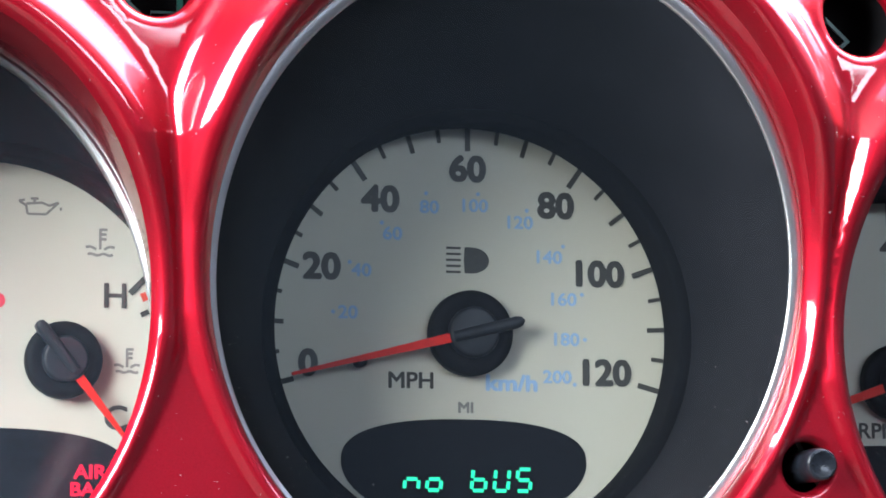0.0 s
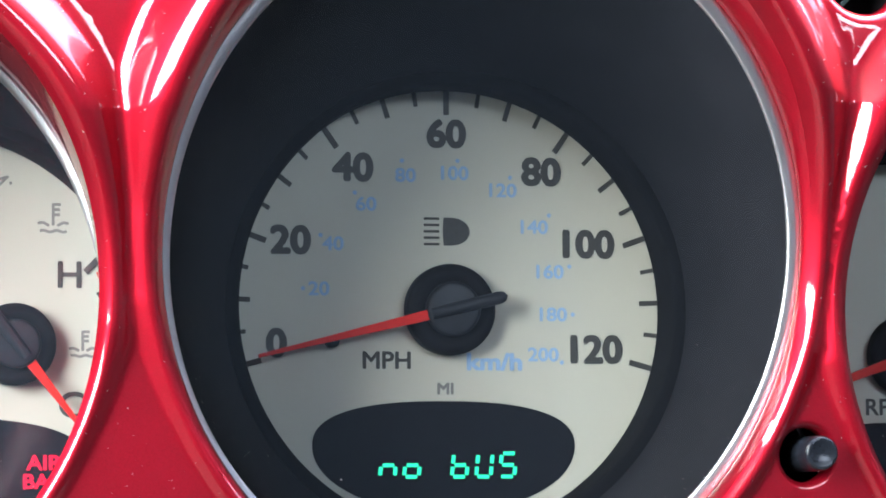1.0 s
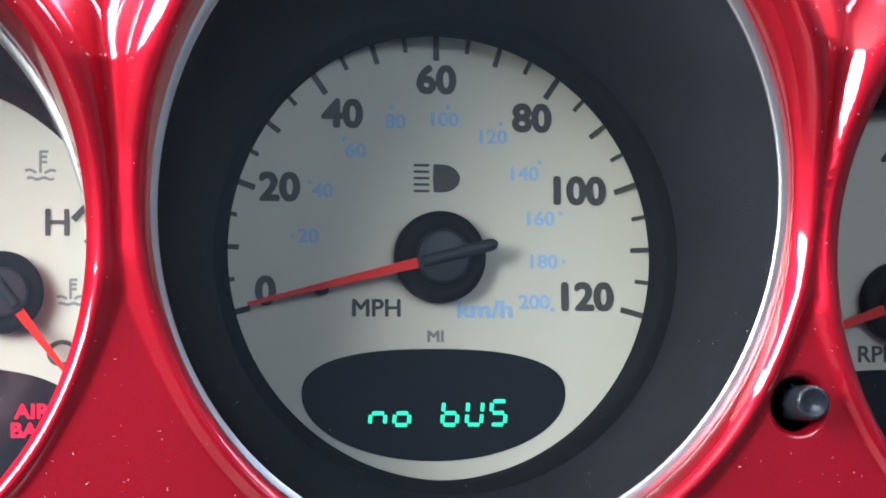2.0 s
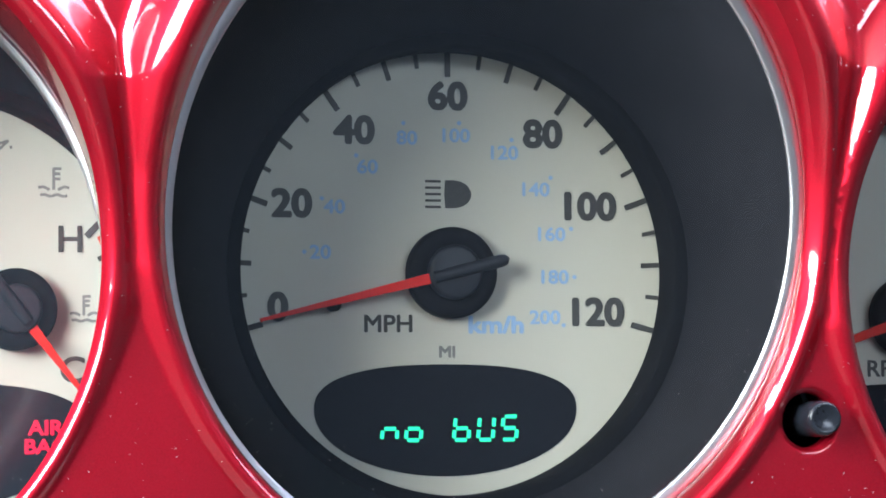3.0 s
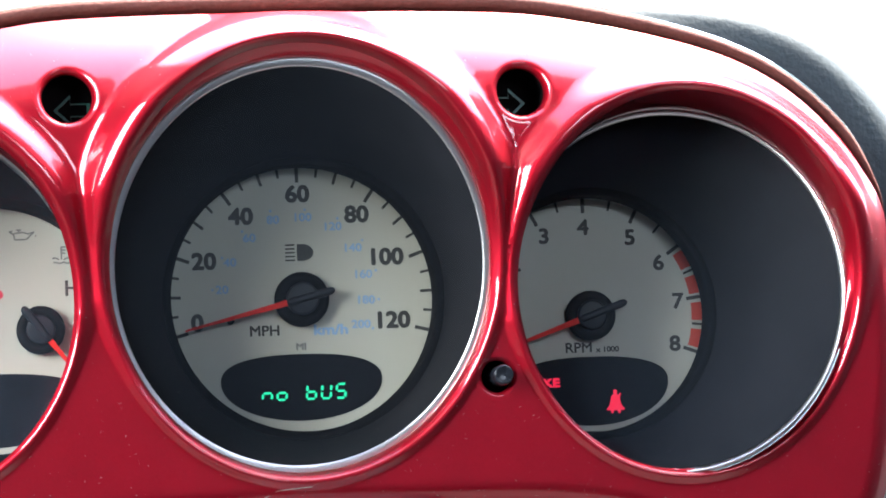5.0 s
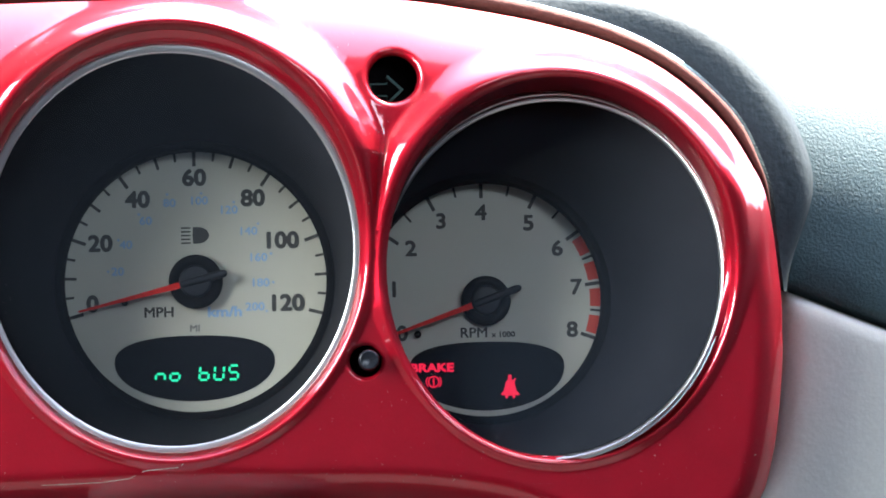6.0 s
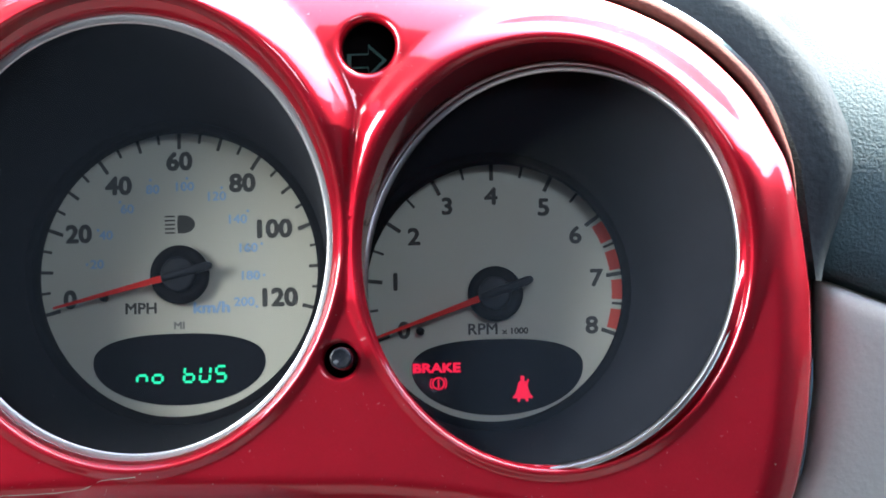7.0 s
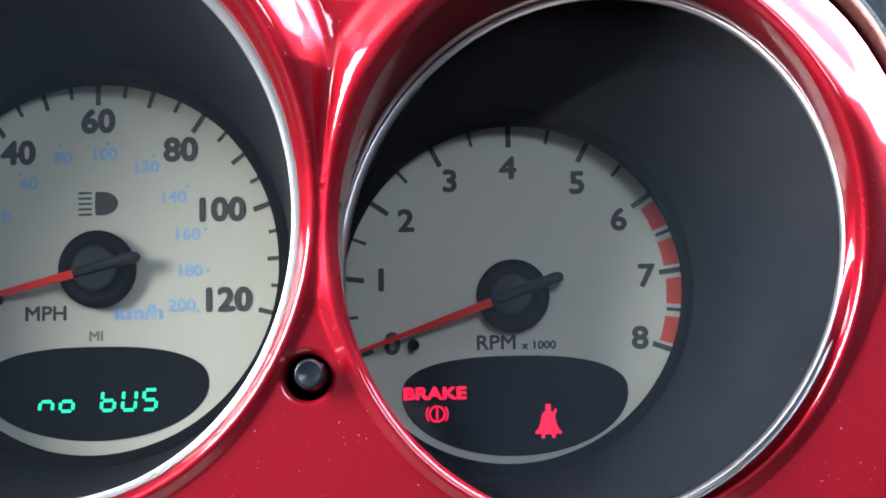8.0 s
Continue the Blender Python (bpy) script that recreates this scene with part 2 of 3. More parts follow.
def off_outline(x, z):
    a, b = OUT_N, np.roll(OUT_N, -1, 0)
    ab = b - a
    p = np.array((x, z))
    t = np.clip(((p - a) * ab).sum(1) / (ab ** 2).sum(1), 0, 1)
    return float(np.sqrt((((a + t[:, None] * ab) - p) ** 2).sum(1)).min())


def inside(x, z):
    a, b = OUT_N, np.roll(OUT_N, -1, 0)
    cross = ((a[:, 1] > z) != (b[:, 1] > z)) & (x < (b[:, 0] - a[:, 0]) * (z - a[:, 1]) / (b[:, 1] - a[:, 1] + 1e-12) + a[:, 0])
    return int(cross.sum()) % 2 == 1


def above(z):
    """Nothing below zero, z above it, with a soft bend between."""
    return (z + math.sqrt(z * z + 0.6)) / 2


def plate_y(z):
    """The lean of the plain panel: its lower half faces down a little, its upper part up."""
    return -5.15 - 0.05 * z - 0.13 * above(z) + 0.18 * above(z - 3.8)


def bezel_y(x, z):
    """The front of the bezel: a leaning plate with a swollen bead round each opening and rolled outer edges."""
    y = plate_y(z)
    beads, nearest = [], 99.0
    around = [off_ellipse(x, z, pod["lip"]) for pod in PODS]
    gap = max(0.0, sum(sorted(d for d, s in around)[:2]))
    for pod, (d, s) in zip(PODS, around):
        nearest = min(nearest, d)
        up = smoothstep(-0.55, 0.55, s)
        high, wide = 0.25 + 0.39 * up, 0.24 + 0.60 * up
        crest = 0.19 + 0.12 * up
        if pod is SPEED:
            high, wide = high + 0.15 * max(0.0, z - 1.5), wide + 0.04 * max(0.0, z - 1.5)
        slim = max(0.10, min(wide, (0.66 * gap - crest) / 1.3))
        high, wide = high * (slim / wide) ** 0.4, slim
        if d < crest:
            f = 1 - (0.85 - 0.40 * up) * ((crest - max(d, 0)) / crest) ** 2
        else:
            f = max(0.0, 1 - ((d - crest) / (wide * 1.3)) ** 2) ** 2
        beads.append(high * f)
    beads.sort()
    blend = max(0.0, 1 - (beads[-1] - beads[-2]) / 0.34)
    y -= beads[-1] + 0.085 * blend * blend
    edge = off_outline(x, z)
    top = smoothstep(1.5, 5.5, z)
    roll, deep = 1.1 + 2.0 * top, 0.85 + 0.90 * top
    if edge < roll:
        y += deep * (1 - edge / roll) ** (2.2 - 0.5 * top) * (1 - top + top * smoothstep(-0.15, 1.0, nearest))
    for hx, hz, hr in HOLES:
        d = math.hypot(x - hx, z - hz) - hr
        wide = 0.26 if hr > 0.6 else 0.13
        if d < wide:
            y += wide * (1 - math.sqrt(max(0.0, 1 - (1 - max(d, 0) / wide) ** 2)))
    return y


def bezel_sheet():
    pts, loops = [], []

    def put_loop(loop):
        start = len(pts)
        pts.extend(Vector(p) for p in loop)
        loops.append([(start + i, start + (i + 1) % len(loop)) for i in range(len(loop))])

    put_loop(OUTLINE)
    for pod in PODS:
        cx, cz, a, b = pod["lip"]
        put_loop(circle(cx, cz, a, 180, b))
    for hx, hz, hr in HOLES:
        put_loop(circle(hx, hz, hr, 48))
    free = []
    for k, pod in enumerate(PODS):
        cx, cz, a, b = pod["lip"]
        for o in (0.05, 0.1, 0.16, 0.23, 0.31, 0.4, 0.5, 0.62, 0.7, 0.8, 0.9, 1.0, 1.1, 1.2, 1.32, 1.45, 1.6):
            free += [(p, k, o) for p in circle(cx, cz, a + o, 180, b + o)]
    for k, (hx, hz, hr) in enumerate(HOLES):
        for o in (0.012, 0.03, 0.055, 0.09, 0.13, 0.18, 0.24, 0.32):
            free += [(p, 10 + k, o) for p in circle(hx, hz, hr + o, 48)]
    for o in (0.06, 0.14, 0.25, 0.4, 0.6, 0.85, 1.1):
        for i, (x, z) in enumerate(OUTLINE):
            x0, z0 = OUTLINE[i - 1]
            x1, z1 = OUTLINE[(i + 1) % len(OUTLINE)]
            d = Vector((x1 - x0, z1 - z0)).normalized()
            free.append(((x + d.y * o * SIDE, z - d.x * o * SIDE), 20, o))
    for cx, cz, w, h in PATCHES:
        for i in range(int(2 * w / 0.085)):
            for j in range(int(2 * h / 0.085)):
                free.append(((cx - w + 0.085 * i, cz - h + 0.085 * j), 40, 0.085))
    gx = -20.6
    while gx < 19.4:
        gz = -9.4
        while gz < 8.9:
            free.append(((gx, gz), 30, 0.3))
            gz += 0.3
        gx += 0.3
    for (x, z), k, o in free:
        if not inside(x, z) or off_outline(x, z) < (0.03 if k != 30 else 0.12):
            continue
        near = min(off_ellipse(x, z, pod["lip"])[0] for j, pod in enumerate(PODS) if j != k)
        hole = min([math.hypot(x - hx, z - hz) - hr for j, (hx, hz, hr) in enumerate(HOLES) if j + 10 != k])
        if near < 0.03 or hole < 0.03:
            continue
        if k == 30 and (near < 1.5 or hole < 0.33):
            continue
        away = sorted(off_ellipse(x, z, pod["lip"])[0] for pod in PODS)
        if k == 40 and (away[0] < 0.44 or away[0] > 1.5 or away[1] > 1.75 or hole < 0.33):
            continue
        if k < 3 and o > 0.42 and away[1] < 1.75 and any(abs(x - a) < w - 0.05 and abs(z - b) < h - 0.05 for a, b, w, h in PATCHES):
            continue
        if k < 3 and any(off_ellipse(x, z, pod["lip"])[0] < o - 0.02 for j, pod in enumerate(PODS) if j != k):
            continue
        pts.append(Vector((x, z)))
    edges = [e for loop in loops for e in loop]
    verts, _, faces, *_ = geometry.delaunay_2d_cdt(pts, edges, [], 0, 1e-5)
    bm = bmesh.new()
    vs = [bm.verts.new((v.x, bezel_y(v.x, v.y), v.y)) for v in verts]
    for f in faces:
        c = sum((verts[i] for i in f), Vector((0, 0))) / len(f)
        if not inside(c.x, c.y) or any(off_ellipse(c.x, c.y, pod["lip"])[0] < 0 for pod in PODS):
            continue
        if any(math.hypot(c.x - hx, c.y - hz) < hr * 0.998 for hx, hz, hr in HOLES):
            continue
        bm.faces.new([vs[i] for i in f])
    bmesh.ops.delete(bm, geom=[v for v in bm.verts if not v.link_faces], context="VERTS")

    def wall(rows):
        made = [[bm.verts.new(p) for p in row] for row in rows]
        n = len(rows[0])
        for a, b in zip(made, made[1:]):
            for i in range(n):
                j = (i + 1) % n
                bm.faces.new((a[i], a[j], b[j], b[i]))

    for hx, hz, hr in HOLES:
        ring = circle(hx, hz, hr, 48)
        wall([[(x, bezel_y(x, z), z) for x, z in ring], [(hx + (x - hx) * 0.98, bezel_y(x, z) + 0.3, hz + (z - hz) * 0.98) for x, z in ring]])
    wall([[(x, bezel_y(x, z), z) for x, z in OUTLINE], [(x * 1.003, bezel_y(x, z) + 0.25, z * 1.003) for x, z in OUTLINE],
          [(x * 1.006, bezel_y(x, z) + 2.6, z * 1.004) for x, z in OUTLINE]])
    bmesh.ops.remove_doubles(bm, verts=bm.verts, dist=0.002)
    return bm


def ring_points(pod, grow, forward, n):
    """Points on the chrome ellipse of a pod, grown outward and moved towards the driver."""
    (x, y, z), a, b, lean, turn = pod["ring"]
    tx, tz = radians(lean), radians(turn)
    ux = Vector((math.cos(tz), math.sin(tz), 0))
    uz = Vector((-math.sin(tz) * math.sin(tx), math.cos(tz) * math.sin(tx), math.cos(tx)))
    normal = ux.cross(uz)
    if normal.y > 0:
        normal = -normal
    return [Vector((x, y, z)) + ux * (a + grow) * math.cos(w) + uz * (b + grow) * math.sin(w) + normal * forward
            for w in (2 * math.pi * i / n for i in range(n))]


area = sum(OUTLINE[i - 1][0] * OUTLINE[i][1] - OUTLINE[i][0] * OUTLINE[i - 1][1] for i in range(len(OUTLINE)))
SIDE = 1.0 if area < 0 else -1.0
bezel = tagged(empty("instrument_bezel", (0, -5, -6.8)), "glossy candy red painted gauge bezel with three round openings", "bezel")
panel = part("painted_panel", bezel_sheet(), RED, bezel)


def true_normals(ob, origin):
    """Shades the moulded front by the slope of its formula, free of the mesh's facets."""
    me, h, out = ob.data, 0.02, []
    for v in me.vertices:
        x, y, z = (v.co + origin) / CM
        if abs(bezel_y(x, z) - y) > 0.004:
            out.append(v.normal.copy())
            continue
        if off_outline(x, z) < 0.06:
            x, z = x * 0.994, z * 0.991
        for cx, cz, a, b in [pod["lip"] for pod in PODS] + [(hx, hz, hr, hr) for hx, hz, hr in HOLES]:
            if abs(off_ellipse(x, z, (cx, cz, a, b))[0]) < 0.028:
                away = Vector((x - cx, z - cz)).normalized() * 0.028
                x, z = x + away.x, z + away.y
        n = Vector(((bezel_y(x + h, z) - bezel_y(x - h, z)) / (2 * h), -1, (bezel_y(x, z + h) - bezel_y(x, z - h)) / (2 * h))).normalized()
        out.append(n)
    me.normals_split_custom_set_from_vertices(out)


scratch = bmesh.new()
run = [(-4.87, -6.77), (-3.88, -6.75), (-2.98, -6.72), (-2.08, -6.62), (-1.56, -6.38), (-0.51, -6.30)]
for (x0, z0), (x1, z1) in zip(run, run[1:]):
    scratch.faces.new([scratch.verts.new((x, bezel_y(x, z) - 0.006, z)) for x, z in bar(x0, z0, x1, z1, 0.014)])
part("scratch", scratch, DUST, bezel, "thin pale scratch in the paint", smooth=False)
true_normals(panel, bezel.matrix_world.translation)
for pod in PODS:
    cx, cz, a, b = pod["lip"]
    lip = [Vector((x, bezel_y(x, z), z)) for x, z in circle(cx, cz, a, 180, b)]
    end = ring_points(pod, 0.17 if pod["ring"][4] else 0.28, 0.02, 180)
    rows = []
    for k in range(10):
        t = k / 9
        bulge = 0.10 * math.sin(math.pi * t)
        rows.append([p.lerp(q, t) + Vector((cx - p.x, 0, cz - p.z)).normalized() * bulge for p, q in zip(lip, end)])
    part("opening_lip", loft(rows), RED, bezel, "red inner lip of a gauge opening")


# ---- gauges ----
def tick(gauge, cx, cz, angle, r0, r1, w, mat=INK, name="tick", y=-0.02):
    c, s = math.cos(radians(angle)), math.sin(radians(angle))
    part(name, slab(bar(cx + r0 * c, cz + r0 * s, cx + r1 * c, cz + r1 * s, w), y + 0.018, y), mat, gauge, smooth=False)


def needle(gauge, cx, cz, angle, length, tail, cap, start):
    """A red pointer on a black hub with a raised cap and a dark tail."""
    c, s = math.cos(radians(angle)), math.sin(radians(angle))
    hub = part("needle_hub", loft([[(x, y, z) for x, z in circle(cx, cz, r, 64)] for y, r in
                                   ((-0.03, cap), (-0.30, cap), (-0.36, cap * 0.96), (-0.375, cap * 0.80), (-0.365, cap * 0.70), (-0.34, cap * 0.62), (-0.33, 0.01))]), BLACK, gauge)
    part("hub_cap", loft([[(x, y, z) for x, z in circle(cx, cz, r, 48)] for y, r in
                          ((-0.30, cap * 0.60), (-0.50, cap * 0.60), (-0.55, cap * 0.565), (-0.565, cap * 0.50), (-0.565, 0.01))]), CAP, hub, "grey plastic cap")
    p = slab(bar(cx + start * c, cz + start * s, cx + length * c, cz + length * s, 0.21, 0.07), -0.42, -0.50)
    part("needle_pointer", p, NEEDLE, gauge, "bright red tapered pointer", smooth=False)
    t = loft([[(cx + u * c - v * s, y, cz + u * s + v * c) for y, v in ((-0.40, -w), (-0.60, -w), (-0.66, -w * 0.5), (-0.66, w * 0.5), (-0.60, w), (-0.40, w))]
              for u, w in ((start + 0.02, 0.11), (start * 0.5, 0.115), (0, 0.12), (-tail * 0.5, 0.125), (-tail * 0.85, 0.13), (-tail * 0.96, 0.10), (-tail, 0.03))])
    part("needle_tail", t, CAP, hub)


def housing(gauge, pod):
    cx, cz, r = pod["face"]
    top = ring_points(pod, 0.0, -0.03, 128)
    low = [Vector((x, -0.95, z)) for x, z in circle(cx, cz, r + 0.28, 128)]
    rows = [[p.lerp(q, t) for p, q in zip(top, low)] for t in (0, 0.25, 0.5, 0.75, 0.97, 1)]
    part("housing_tube", loft(rows), TUBE, gauge, "dark grey tapering gauge tube")
    # shade round the dial is put into the rim's black colour
    rim = [(x, z) for x, z in circle(cx, cz, r, 128)]
    part("dial_rim", loft([[tuple(p) for p in low], [(cx + (x - cx) * (1 + 0.07 / r), -0.96, cz + (z - cz) * (1 + 0.07 / r)) for x, z in rim],
                           [(x, -0.90, z) for x, z in rim], [(x, 0.03, z) for x, z in rim]]), TUBE_BLACK, gauge, "inner rim, blackened for the shade round the dial")
    cone = ((0.0, -0.087), (0.0, -0.043), (0.124, 0.031), (0.136, 0.037), (0.143, 0.031), (0.161, 0.025), (0.161, -0.093), (0.248, -0.093))
    roll = ((0.0, -0.06), (0.0, -0.01), (0.02, 0.02), (0.06, 0.035), (0.14, 0.05), (0.22, 0.055), (0.275, 0.045), (0.29, 0.0), (0.29, -0.15), (0.42, -0.15))
    part("chrome_ring", loft([ring_points(pod, g, f, 160) for g, f in (cone if pod["ring"][4] else roll)]), CHROME, gauge, "thin chrome trim ring")
    centre, wide, high, lean, turn = pod["ring"]
    pane = ring_points(dict(ring=(centre, wide, high, lean, turn * 0.22 if turn > 0 else turn)), -0.005, -0.02, 96)
    bm = bmesh.new()
    bm.faces.new([bm.verts.new(p) for p in pane])
    lens = part("lens", bm, LENS["fuel" if turn > 0 else "tacho" if turn < 0 else "speedo"], gauge, "clear plastic lens with a painted bluish haze", smooth=False)
    lens.visible_shadow = False
    part("dial_face", slab(circle(cx, cz, r + 0.02, 128), 0.12, 0.0), FACE, gauge, "cream white printed dial", smooth=False)


def display(gauge, cx, cz, half, up, down):
    pts = []
    for i in range(96):
        w = 2 * math.pi * i / 96
        c, s = math.cos(w), math.sin(w)
        h = up if s > 0 else down
        e = 2.5 if s > 0 else 2.0
        pts.append((cx + half * math.copysign(abs(c) ** (2 / e), c), cz + h * math.copysign(abs(s) ** (2 / e), s)))
    return part("display_window", slab(pts, -0.002, -0.012), WINDOW, gauge, "smoked black oval display window", smooth=False)


# speedometer
speedo = tagged(empty("speedometer", (0, 0, -4.4)), "round cream speedometer dial in a deep dark tube", "gauge", "gauges of the cluster")
housing(speedo, SPEED)
SX, SZ, SR = SPEED["face"]
for mph in range(0, 121, 5):
    a = 90 - (mph - 60) * 1.75
    if mph % 20 == 0:
        tick(speedo, SX, SZ, a, 3.93, SR, 0.115)
    elif mph % 10 == 0:
        tick(speedo, SX, SZ, a, 4.02, SR, 0.10)
    else:
        tick(speedo, SX, SZ, a, 4.13, SR, 0.085)
for text, x, z in (("0", -3.52, -0.68), ("20", -3.23, 1.36), ("40", -1.96, 2.83), ("60", -0.03, 3.54), ("80", 1.94, 2.81), ("100", 2.93, 1.36), ("120", 3.07, -0.77)):
    part("numeral", lettering(text, x, z, 0.60, -0.012, fat=0.036, squeeze=0.95), INK, speedo, smooth=False)
for text, x, z in (("20", -2.66, 0.40), ("40", -2.37, 1.30), ("60", -1.69, 2.10), ("80", -0.88, 2.69), ("100", 0.14, 2.75), ("120", 1.14, 2.42), ("140", 1.79, 1.69),
                   ("160", 2.11, 0.79), ("180", 2.17, -0.07), ("200", 1.95, -0.88)):
    part("small_numeral", lettering(text, x, z, 0.29, -0.010, fat=0.012, squeeze=1.05), BLUE, speedo, "pale blue figure", smooth=False)
for x, z in ((-2.98, 0.40), (-2.62, 1.46), (-1.92, 2.32), (-0.95, 2.98), (0.20, 3.00), (1.29, 2.68), (2.10, 1.93), (2.52, 0.90), (2.58, -0.07), (2.34, -1.04)):
    part("scale_dot", slab(circle(x, z, 0.045, 16), -0.002, -0.012), BLUE, speedo, smooth=False)
part("unit_lettering", lettering("MPH", -1.29, -1.01, 0.35, -0.010, fat=0.012, squeeze=1.0), INK, speedo, smooth=False)
part("unit_lettering", lettering("km/h", 0.93, -1.03, 0.37, -0.010, fat=0.022, squeeze=1.1), BLUE, speedo, smooth=False)
part("unit_lettering", lettering("MI", -0.09, -1.57, 0.24, -0.010, fat=0.012), SYMBOL, speedo, smooth=False)
for k in range(5):
    z = 1.57 + 0.128 * (k - 2)
    part("lamp_beam", slab(bar(-0.51, z, -0.19, z, 0.05), -0.002, -0.012), INK, speedo, smooth=False)
lamp = [(-0.10, 1.29), (-0.12, 1.57), (-0.10, 1.85)] + [(0.06 + 0.38 * math.cos(a), 1.57 + 0.28 * math.sin(a)) for a in (math.pi / 2 - math.pi * i / 16 for i in range(17))]
part("lamp_symbol", slab(lamp, -0.002, -0.012), INK, speedo, smooth=False)
part("needle_stop", loft([[(x, y, z) for x, z in circle(-2.43, -0.66, r, 24)] for y, r in ((0.0, 0.12), (-0.30, 0.12), (-0.34, 0.08), (-0.34, 0.01))]), BLACK, speedo)
window = display(speedo, -0.11, -2.72, 2.70, 0.90, 1.32)
needle(speedo, SX, SZ, 193.7, 4.05, 1.10, 0.91, 0.46)


def segments(gauge, x, z, w, h, which):
    """One character of a lit segment display: a top, b, c right, d bottom, e, f left, g middle."""
    t, lean = 0.075, 0.10
    runs = {"a": ((-1, 1), (1, 1)), "b": ((1, 1), (1, 0)), "c": ((1, 0), (1, -1)), "d": ((-1, -1), (1, -1)), "e": ((-1, 0), (-1, -1)), "f": ((-1, 1), (-1, 0)), "g": ((-1, 0), (1, 0))}
    for key in which:
        (ax, az), (bx, bz) = runs[key]
        p = Vector((ax * w / 2 + az * h / 2 * lean, az * h / 2))
        q = Vector((bx * w / 2 + bz * h / 2 * lean, bz * h / 2))
        d = (q - p).normalized() * t * 0.45
        p, q = p + d, q - d
        part("segment", slab(bar(x + p.x, z + p.y, x + q.x, z + q.y, t), -0.013, -0.022), GREEN, gauge, smooth=False)


for x, h, which in ((-1.27, 0.46, "gce"), (-0.78, 0.46, "gcde"), (0.20, 0.46, "fgcde"), (0.70, 0.46, "fbcde"), (1.19, 0.46, "afgcd")):
    segments(window, x, -3.09, 0.30, h, which)

# tachometer
tacho = tagged(empty("tachometer", (9.7, 0, -4.8)), "round cream tachometer dial with red zone in a deep dark tube", "gauge", "gauges of the cluster")
housing(tacho, TACH)
TX, TZ, TR = TACH["face"]
for k in range(17):
    a = 90.3 - (k / 2 - 4) * 27.6
    tick(tacho, TX, TZ, a, 3.47 if k % 2 == 0 else 3.62, TR, 0.12 if k % 2 == 0 else 0.08)
for k in range(4):
    a0, a1 = 90.3 - (2 + k / 2) * 27.6, 90.3 - (2.5 + k / 2) * 27.6
    steps = [a0 - 2.6 + (a1 - a0 + 4.6) * i / 8 for i in range(9)]
    inner = [(TX + 3.60 * math.cos(radians(a)), TZ + 3.60 * math.sin(radians(a))) for a in steps]
    outer = [(TX + 3.955 * math.cos(radians(a)), TZ + 3.955 * math.sin(radians(a))) for a in steps]
    part("red_zone", slab(inner + outer[::-1], -0.002, -0.010), REDLINE, tacho, "orange red block of the scale", smooth=False)
for text, x, z in (("0", 6.90, -1.90), ("1", 6.66, -0.40), ("2", 7.26, 0.98), ("3", 8.30, 1.89), ("4", 9.66, 2.16), ("5", 11.27, 1.77), ("6", 12.23, 0.89), ("7", 12.85, -0.44), ("8", 12.67, -1.88)):
    part("numeral", lettering(text, x, z, 0.55, -0.012, fat=0.026, squeeze=1.0), INK, tacho, smooth=False)
part("unit_lettering", lettering("RPM", 9.33, -1.92, 0.345, -0.010, fat=0.010), INK, tacho, smooth=False)
part("unit_lettering", lettering("x 1000", 10.32, -2.00, 0.20, -0.010, fat=0.010), INK, tacho, smooth=False)
part("needle_stop", loft([[(x, y, z) for x, z in circle(7.42, -1.95, r, 24)] for y, r in ((0.0, 0.12), (-0.30, 0.12), (-0.34, 0.08), (-0.34, 0.01))]), BLACK, tacho)
twin = display(tacho, 9.74, -3.12, 2.63, 0.88, 1.45)
part("warning_lettering", lettering("BRAKE", 7.89, -3.08, 0.31, -0.022, fat=0.022, squeeze=1.1), LITRED, twin, "glowing red letters", smooth=False)
part("warning_symbol", ring_plate(circle(7.93, -3.56, 0.20, 40), circle(7.93, -3.56, 0.15, 40), -0.013, -0.022), LITRED, twin, smooth=False)
part("warning_symbol", slab(bar(7.93, -3.69, 7.93, -3.43, 0.05), -0.013, -0.022), LITRED, twin, smooth=False)
for s in (-1, 1):
    arc = [(7.93 + s * 0.27 * math.cos(a), -3.56 + 0.27 * math.sin(a)) for a in (-0.7 + 1.4 * i / 10 for i in range(11))]
    arc2 = [(7.93 + s * 0.23 * math.cos(a), -3.56 + 0.23 * math.sin(a)) for a in (-0.7 + 1.4 * i / 10 for i in range(11))]
    part("warning_symbol", slab(arc + arc2[::-1], -0.013, -0.022), LITRED, twin, smooth=False)
belt = [(0.055, 0.39), (0.065, 0.30), (0.045, 0.25), (0.11, 0.20), (0.17, 0.29), (0.21, 0.26), (0.155, 0.14), (0.17, 0.0), (0.225, -0.16), (0.31, -0.25),
        (0.30, -0.30), (0.17, -0.29), (0.16, -0.40), (0.09, -0.40), (0.075, -0.31), (-0.075, -0.31), (-0.09, -0.40), (-0.16, -0.40), (-0.17, -0.29), (-0.30, -0.30),
        (-0.31, -0.25), (-0.225, -0.16), (-0.17, 0.0), (-0.14, 0.17), (-0.045, 0.25), (-0.065, 0.30), (-0.055, 0.39)]
belt = [(10.51 + x, -3.77 + z) for x, z in belt]
part("warning_symbol", slab(belt, -0.013, -0.022), LITRED, twin, "glowing red triangular symbol", smooth=False)
needle(tacho, TX + 0.05, TZ - 0.03, 199.3, 4.02, 1.26, 0.84, 0.36)

